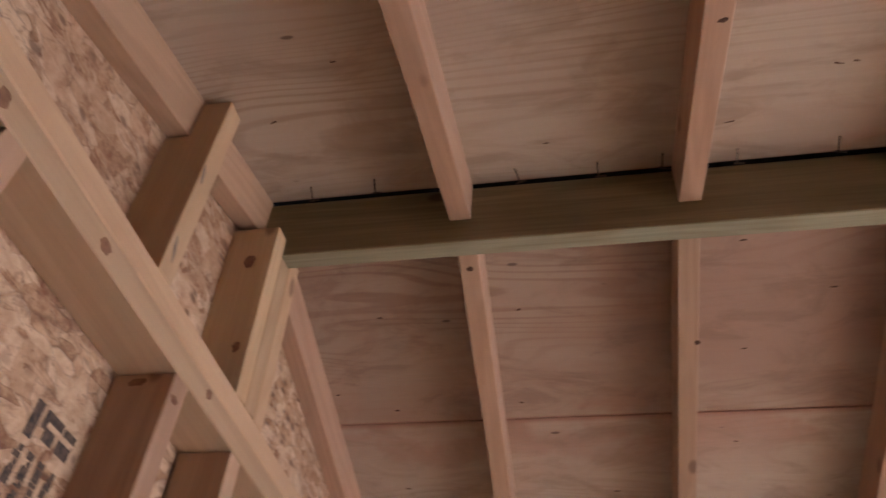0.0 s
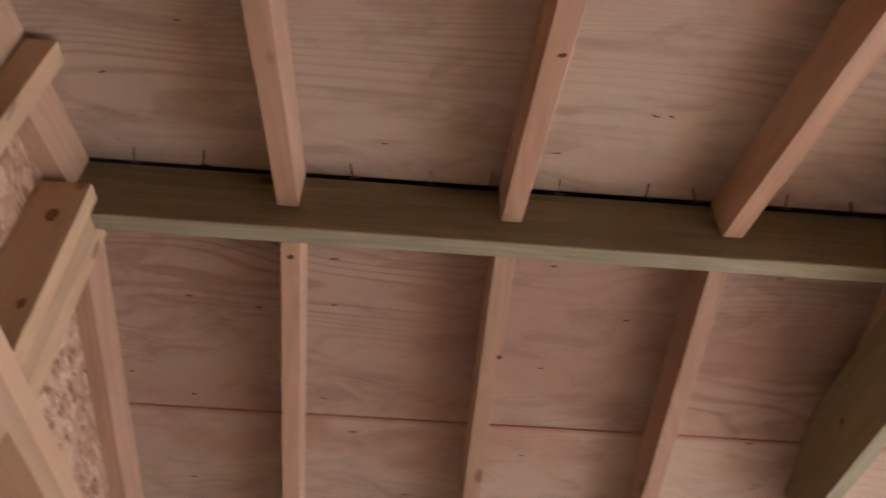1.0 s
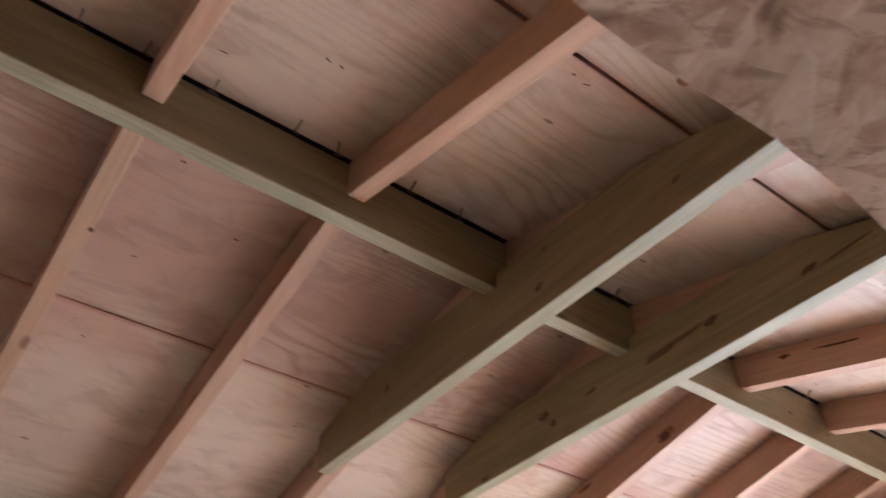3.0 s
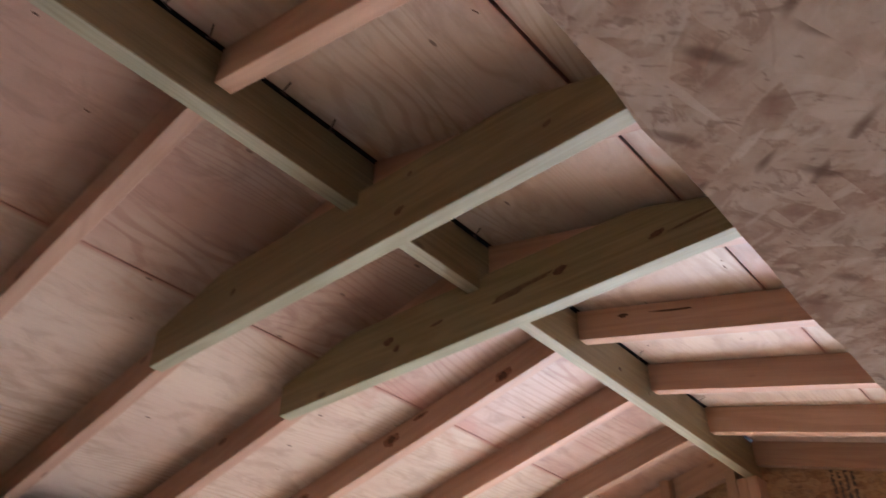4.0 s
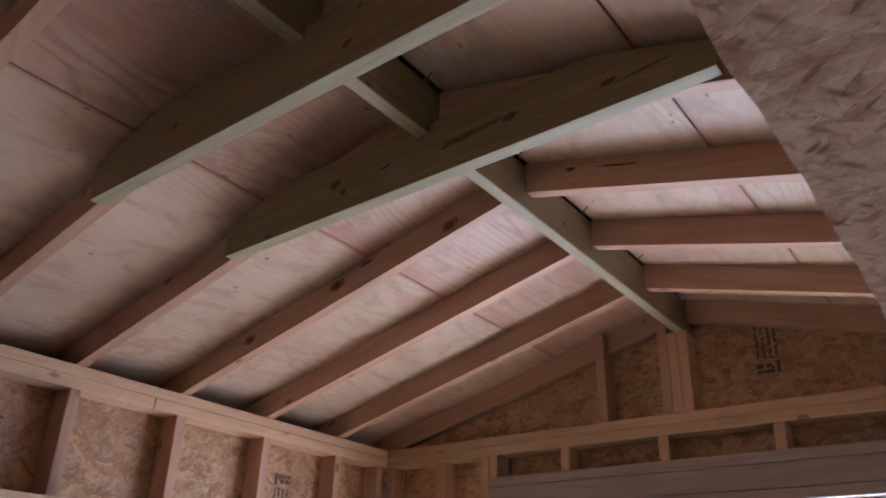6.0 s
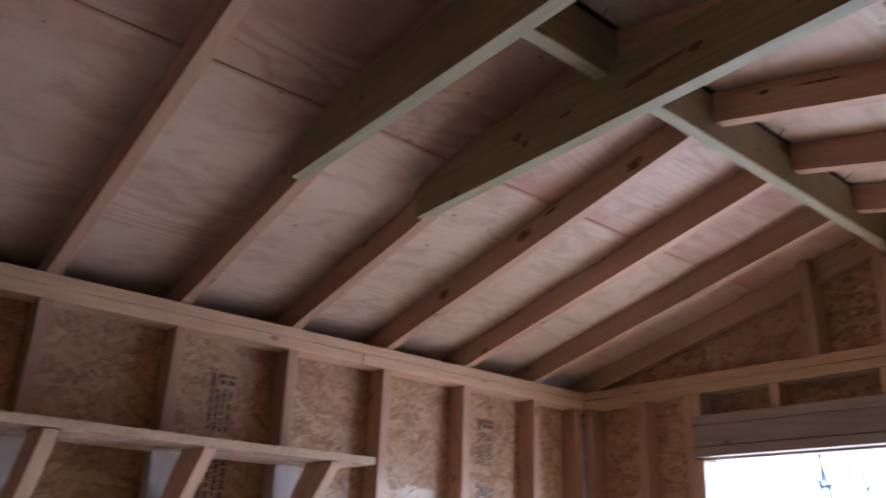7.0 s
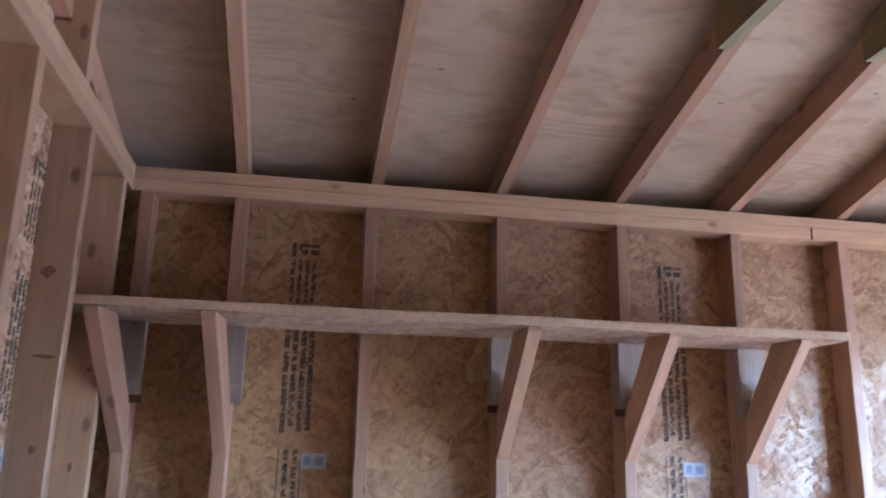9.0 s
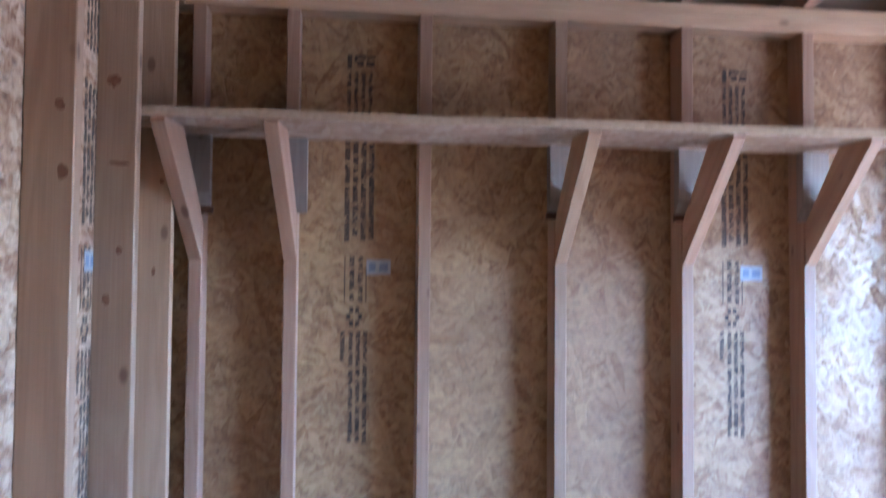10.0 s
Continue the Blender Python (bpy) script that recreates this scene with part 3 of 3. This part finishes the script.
for x, lean in ((0.130, 9), (STEP - 0.004, 6.5), (STEP * 3, -3.5), (STEP * 4, -5), (STEP * 5, -6)):
    m = Matrix.Translation((x - 0.092, 0.2965, 0)) @ pose(0, 0, 0, 0, 0, -lean) @ Matrix(((0, -1, 0, 0), (1, 0, 0, 0), (0, 0, 1, 0), (0, 0, 0, 1)))
    place("brace", BRACE, m @ brace_turn, shelf_n)
# short flat cleats on the studs between each brace and the shelf, cut below to the brace's slope
CLEAT = prism("cleat", [(-0.220, 0.0), (-0.001, 0.0), (-0.001, 0.037), (-0.166, 0.037)], D, WEATHERED)
for x in (0.130, STEP, STEP * 3, STEP * 4, STEP * 5):
    place("cleat", CLEAT, Matrix.Translation((x - 0.092, 0.2995, 0)) @ Matrix(((0, 1, 0, 0), (0, 0, -1, 0), (1, 0, 0, 0), (0, 0, 0, 1))), shelf_n)
# small dark blocks added over the heels of three braces, as crease shade
HEEL_SHADE = box_mesh("wedge", 0.04, 0.012, 0.022, KNOT, 0.001)
for x in (0.130 + 0.058, STEP * 3, STEP * 4):
    place("wedge", HEEL_SHADE, Matrix.Translation((x - 0.092 - 0.028, 0.2925, -0.214)), shelf_n, "dark block standing in for shade")

shelf_s = group_of("wall_shelf", "wide strand board shelf along the wall overhead", "shelf", "wall shelves", at=(0.1, -YI, 1.755))
m = Matrix(((-1, 0, 0, 2.6), (0, -1, 0, 0.507), (0, 0, 1, 0), (0, 0, 0, 1)))
place("shelf_board", rough_shelf("shelf_board", 2.6, 0.505, 0.018, STRAND_DULL), m, shelf_s)
brace_outline, brace_turn = along([(0.0, -0.36), (0.0, -0.225), (0.225, -0.001), (0.36, -0.001)], radians(45))
BRACE_S = prism("brace", brace_outline, T, SPRUCE)
for k in (4, 6):
    place("brace", BRACE_S, Matrix.Translation((STEP * k - 0.1, 0.001, 0)) @ Matrix(((0, -1, 0, 0), (1, 0, 0, 0), (0, 0, 1, 0), (0, 0, 0, 1))) @ brace_turn, shelf_s)


# ---- printed stamps and paper labels ----
def bars(blocks):
    """Thin ink bars in the local x-y plane: rows of x0, x1, y0, y1."""
    bm = bmesh.new()
    for x0, x1, y0, y1 in blocks:
        top_ = [bm.verts.new((x, y, 0.0004)) for x, y in ((x0, y0), (x1, y0), (x1, y1), (x0, y1))]
        low_ = [bm.verts.new((x, y, -0.0006)) for x, y in ((x0, y0), (x1, y0), (x1, y1), (x0, y1))]
        bm.faces.new(top_)
        for i in range(4):
            bm.faces.new((low_[i], low_[(i + 1) % 4], top_[(i + 1) % 4], top_[i]))
    return bm


def stamp_blocks(rng):
    """A mill stamp, top at 0: a bold bar, two plain blocks for the maker's mark, then columns of sideways print."""
    out = [(0.0, 0.014, -0.045, 0.0), (0.022, 0.058, -0.012, -0.001), (0.062, 0.086, -0.012, -0.003), (0.03, 0.05, -0.036, -0.02), (0.058, 0.084, -0.036, -0.02), (0.022, 0.03, -0.024, -0.012)]

    def column(x0, x1, y_top, y_low):
        """Sideways print that cannot be read: short strokes in word-long runs."""
        y = y_top
        while y > y_low + 0.012:
            end = max(y - rng.uniform(0.018, 0.07), y_low)
            while y > end + 0.004:
                size = rng.uniform(0.004, 0.0085)
                cut = rng.choice((0.0, 0.0, 0.0, 0.25, 0.45)) * (x1 - x0)
                side = rng.random() < 0.5
                out.append((x0 + (cut if side else 0), x1 - (0 if side else cut), y - size, y))
                if rng.random() < 0.35:
                    out.append((x0, x1, y - size - 0.0012, y - size + 0.001))
                y -= size + rng.uniform(0.0006, 0.002)
            y = end - rng.uniform(0.004, 0.008)

    for i in range(4):
        column(0.022 * i, 0.022 * i + 0.012, -0.055, -0.19)
    for i in range(4):
        column(-0.004 + 0.025 * i, 0.012 + 0.025 * i, -0.26 - 0.006 * i, -0.59 + 0.02 * (i % 2))
    out.append((-0.002, 0.001, -0.77, -0.635))
    column(0.014, 0.029, -0.63, -0.77)
    column(0.04, 0.055, -0.63, -0.77)
    out.append((0.064, 0.067, -0.77, -0.66))
    for i in range(6):
        a = i * 1.047
        x, y = 0.03 + 0.018 * math.cos(a), -0.815 + 0.024 * math.sin(a)
        out.append((x - 0.006, x + 0.006, y - 0.009, y + 0.009))
    column(-0.012, 0.002, -0.86, -0.95)
    for i in range(3):
        column(0.014 + 0.022 * i, 0.027 + 0.022 * i, -0.86, -1.2)
    return out


rng = random.Random(5)
STAMP = mesh_of(bars(stamp_blocks(rng)), "printed_stamp", INK)


def stamp(panel, x, y, z, turn):
    """Prints on the inner face of a panel, given in world places."""
    ob = place("printed_stamp", STAMP, panel.matrix_basis.inverted() @ Matrix.Translation((x, y, z)) @ turn, panel, "black sideways mill print")
    return ob


READ_NORTH = Matrix(((1, 0, 0, 0), (0, 0, -1, 0), (0, 1, 0, 0), (0, 0, 0, 1)))     # seen looking to +y
READ_WEST = Matrix(((0, 0, 1, 0), (1, 0, 0, 0), (0, 1, 0, 0), (0, 0, 0, 1)))       # seen looking to -x
READ_EAST = Matrix(((0, 0, -1, 0), (-1, 0, 0, 0), (0, 1, 0, 0), (0, 0, 0, 1)))     # seen looking to +x
north_panels = [c for c in wall_north.children if c.name.startswith("strand_panel")]
for panel, x in zip(north_panels, (0.562, 1.786, 2.985)):
    stamp(panel, x, W + 0.001, 2.113, READ_NORTH)
west_panels = [c for c in wall_west.children if c.name.startswith("strand_panel")]
stamp(west_panels[1], -0.0005, -0.303, 2.114, READ_WEST)
stamp(west_panels[2], -0.0005, 0.878, 2.114, READ_WEST)
east_panels = [c for c in wall_east.children if c.name.startswith("strand_panel")]
short = bars([b for b in stamp_blocks(random.Random(5)) if b[2] > -0.2])
place("printed_stamp", mesh_of(short, "printed_stamp", INK), east_panels[2].matrix_basis.inverted() @ Matrix.Translation((L + 0.0005, -0.33, 2.42)) @ READ_EAST @ pose(0, 0, 0, 0, 0, 180), east_panels[2], "black mill print upside down")

SHEET = mesh_of(bars([(0, 0.075, 0, 0.046)]), "label_sheet", PAPER)
PRINT = mesh_of(bars([(0.008, 0.028, 0.01, 0.036), (0.04, 0.066, 0.01, 0.034)]), "label_print", PAPER_BLUE)
for x, y, z, turn, wall in ((0.628, W + 0.0007, 1.428, READ_NORTH, "north"), (1.846, W + 0.0007, 1.42, READ_NORTH, "north"), (-0.0002, 0.895, 1.428, READ_WEST, "west")):
    thing = group_of("paper_label", "small white paper label stuck on the strand board", "label", "paper labels")
    thing.matrix_basis = Matrix.Translation((x, y, z)) @ turn
    place("label_sheet", SHEET, Matrix(), thing)
    place("label_print", PRINT, Matrix.Translation((0, 0, 0.0006)), thing, "pale blue print")


# ---- knots ----
def knot_mesh(length, width, seed, material):
    """A low, uneven oval in the local x-y plane."""
    bm = bmesh.new()
    mid = bm.verts.new((0, 0, 0.0007))
    ring = []
    for i in range(20):
        a = 6.2832 * i / 20
        r = 1 + 0.4 * noise.noise((math.cos(a) * 1.5, math.sin(a) * 1.5, seed * 3.7)) + 0.22 * noise.noise((math.cos(a) * 4, math.sin(a) * 4, seed * 1.9))
        ring.append(bm.verts.new((length / 2 * r * math.cos(a), width / 2 * r * math.sin(a), 0.0002)))
    for i in range(20):
        bm.faces.new((mid, ring[i], ring[(i + 1) % 20]))
    return mesh_of(bm, "knot", material)


FACE_WEST = Matrix(((0, 0, -1, 0), (1, 0, 0, 0), (0, -1, 0, 0), (0, 0, 0, 1)))
FACE_SOUTH = Matrix(((1, 0, 0, 0), (0, 0, -1, 0), (0, 1, 0, 0), (0, 0, 0, 1)))
FACE_EAST = Matrix(((0, 0, 1, 0), (1, 0, 0, 0), (0, 1, 0, 0), (0, 0, 0, 1)))


def knots_on(thing, turn, rows, material, tilt=0.0, halo=None):
    inverse = thing.matrix_basis.inverted()
    for i, (x, y, z, length, width) in enumerate(rows):
        m = inverse @ Matrix.Translation((x, y, z)) @ turn @ pose(0, 0, 0, 0, 0, tilt)
        knot = place("knot", knot_mesh(length, width, i + x * 10 + y, material), m, thing, "dark brown knot")
        if halo:
            place("knot_ring", knot_mesh(length * 2.0, width * 1.7, i + x * 7 + z, halo), Matrix.Translation((0, 0, -0.0004)), knot, "soft brown ring of bent grain")


ties = [o for o in scene.objects if o.name.startswith("collar_tie")]
knots_on(ties[0], FACE_WEST, ((1.5680, -0.145, 2.531, 0.026, 0.016), (1.5680, -0.170, 2.612, 0.014, 0.009), (1.5680, 0.381, 2.556, 0.022, 0.014), (1.5680, -0.489, 2.547, 0.018, 0.012)), KNOT_SOFT, 25)
knots_on(ties[1], FACE_WEST, ((1.9744, 0.276, 2.566, 0.032, 0.024), (1.9744, 0.246, 2.536, 0.02, 0.018), (1.9744, -0.245, 2.566, 0.034, 0.02), (1.9744, -0.478, 2.556, 0.036, 0.014), (1.9744, 0.112, 2.561, 0.04, 0.008)), KNOT, 8, KNOT_SOFT)
knots_on(ties[1], FACE_WEST, ((1.9744, -0.11, 2.558, 0.11, 0.02), (1.9744, -0.56, 2.556, 0.1, 0.008), (1.9744, -0.19, 2.568, 0.07, 0.012)), KNOT_SOFT, 6)
rafters = {}
for o in scene.objects:
    if o.name.startswith("rafter"):
        rafters[(round(o.matrix_basis.translation.x / STEP), round(o.matrix_basis[1][0]))] = o
knots_on(rafters[(6, 1)], FACE_WEST, ((2.4188, 0.246, 2.636, 0.03, 0.022), (2.4188, 0.690, 2.547, 0.032, 0.024), (2.4188, 1.092, 2.436, 0.03, 0.02), (2.4188, 0.568, 2.596, 0.03, 0.008)), KNOT, 14, KNOT_RED)
knots_on(rafters[(6, -1)], FACE_WEST, ((2.4188, -0.30, 2.655, 0.11, 0.006), (2.4188, -0.16, 2.69, 0.03, 0.014)), KNOT, -14)
knots_on(ridge, FACE_SOUTH, ((2.64, -0.0194, 2.663, 0.016, 0.014), (2.81, -0.0194, 2.647, 0.012, 0.01), (2.305, -0.0194, 2.612, 0.012, 0.008)), KNOT)


def west_part(kind, y):
    """The stud or plate of the west wall that stands nearest to y."""
    return min((o for o in wall_west.children if o.name.startswith(kind)), key=lambda o: abs(o.matrix_basis.translation.y - y))


for kind, turn, rows in (
        ("gable_stud", FACE_SOUTH, ((0.0483, -0.0553, 2.5616, 0.022, 0.03), (0.068, -0.0435, 2.382, 0.014, 0.02))),
        ("stud", FACE_SOUTH, ((0.039, -0.2003, 2.205, 0.026, 0.012),)),
        ("stud", FACE_EAST, ((0.0892, -0.185, 2.186, 0.018, 0.011),)),
        ("stud", FACE_SOUTH, ((0.062, 0.5547, 1.7246, 0.018, 0.022), (0.07, 0.5547, 1.6045, 0.02, 0.026))),
        ("stud", FACE_SOUTH, ((0.029, 0.9507, 1.363, 0.018, 0.024), (0.056, 0.9507, 1.476, 0.014, 0.02), (0.0373, 0.9507, 1.866, 0.03, 0.03), (0.0527, 0.9507, 1.676, 0.05, 0.01))),
        ("stud", FACE_SOUTH, ((0.062, 1.3107, 1.679, 0.012, 0.016), (0.0444, 1.3107, 1.43, 0.012, 0.022)))):
    knots_on(west_part(kind, rows[0][1]), turn, rows, KNOT_RED)
# grey pencil smudges on the face of the gable stud
GRAPHITE = plain("graphite", (0.2, 0.15, 0.115), (0.3, 0.215, 0.155), 0.5, 60)
knots_on(west_part("gable_stud", -0.297), FACE_EAST, ((0.0892, -0.310, 2.49, 0.008, 0.034), (0.0892, -0.302, 2.345, 0.009, 0.04)), GRAPHITE, 12)
knots_on(west_part("top_plate", 0), FACE_EAST, ((0.0892, -0.4153, 2.2385, 0.024, 0.018), (0.0892, -0.62, 2.236, 0.02, 0.022), (0.0892, -0.11, 2.245, 0.02, 0.016)), KNOT_RED)


def marks_below(rows, pick, height, size, material=None):
    """Small pitch streaks and knots on the underside of the slope: each found on the sheet or rafter it lies on."""
    for i, (x, y) in enumerate(rows):
        side = 1 if y > 0 else -1
        thing = pick(x, y)
        m = Matrix.Translation((x, y, height(abs(y)))) @ pose(0, 0, 0, 180 - side * math.degrees(PITCH), 0, 17 * math.sin(i * 5.0))
        place("knot", knot_mesh(size[0] * (1 + 0.5 * math.sin(i * 3.1)), size[1], i * 1.7, material or KNOT), thing.matrix_basis.inverted() @ m, thing, "dark pitch mark")


def panel_at(x, y):
    def off(o):
        half = o.dimensions.copy() / 2
        c = o.matrix_basis.translation
        return max(abs(x - c.x) - half.x, 0) + max(abs(y - c.y) - half.y, 0) + (0 if c.y * y > 0 else 9)
    return min((o for o in roof.children if o.name.startswith("deck_panel")), key=off)


marks_below(((0.193, 0.269), (0.487, 0.269), (0.938, 0.396), (0.183, 0.522), (0.469, 0.513), (1.097, 0.261), (0.053, 0.47), (0.926, 0.145), (0.931, 0.647), (0.166, 0.769),
             (0.271, -0.366), (0.13, -0.248), (0.577, -0.124), (1.021, -0.245), (1.047, -0.246), (0.88, -0.133), (2.255, -0.503), (2.285, -0.497), (2.69, -0.367), (2.687, -0.095), (1.332, -0.501), (1.365, -0.499)), panel_at, under_deck, (0.014, 0.004))
# round reddish knots in the veneer beside the seam
marks_below(((1.464, -0.608), (1.402, -0.674), (1.418, -0.664)), panel_at, under_deck, (0.028, 0.02), KNOT_RED)
marks_below(((0.416, 0.09), (0.829, 0.285), (0.82, -0.42)), lambda x, y: rafters[(round(x / STEP), 1 if y > 0 else -1)], under_rafter, (0.014, 0.01))
# ---- staples through the deck ----
bm = bmesh.new()
for x0, x1, y0, y1, z0, z1 in ((-0.0013, 0.0013, -0.0011, 0.0011, -0.026, 0.0), (-0.006, 0.013, -0.0013, 0.0013, -0.028, -0.0252)):
    out = bmesh.ops.create_cube(bm, size=1, matrix=Matrix.Translation(((x0 + x1) / 2, (y0 + y1) / 2, (z0 + z1) / 2)) @ Matrix.Diagonal((x1 - x0, y1 - y0, z1 - z0, 1)))
STAPLE = mesh_of(bm, "staple", STEEL)
rng = random.Random(9)
for x in (0.129, 0.255, 0.516, 0.663, 0.776, 0.902, 1.066, 1.15, 1.33, 1.456, 1.75, 1.93, 2.2, 2.33, 2.56, 2.72, 2.98, 3.13, 3.36):
    y = -0.062 + rng.uniform(-0.008, 0.008)
    place("staple", STAPLE, Matrix.Translation((x, y, under_deck(y))) @ pose(0, 0, 0, 14.4 + rng.uniform(20, 45), rng.uniform(-20, 20), rng.uniform(-15, 15)), roof)
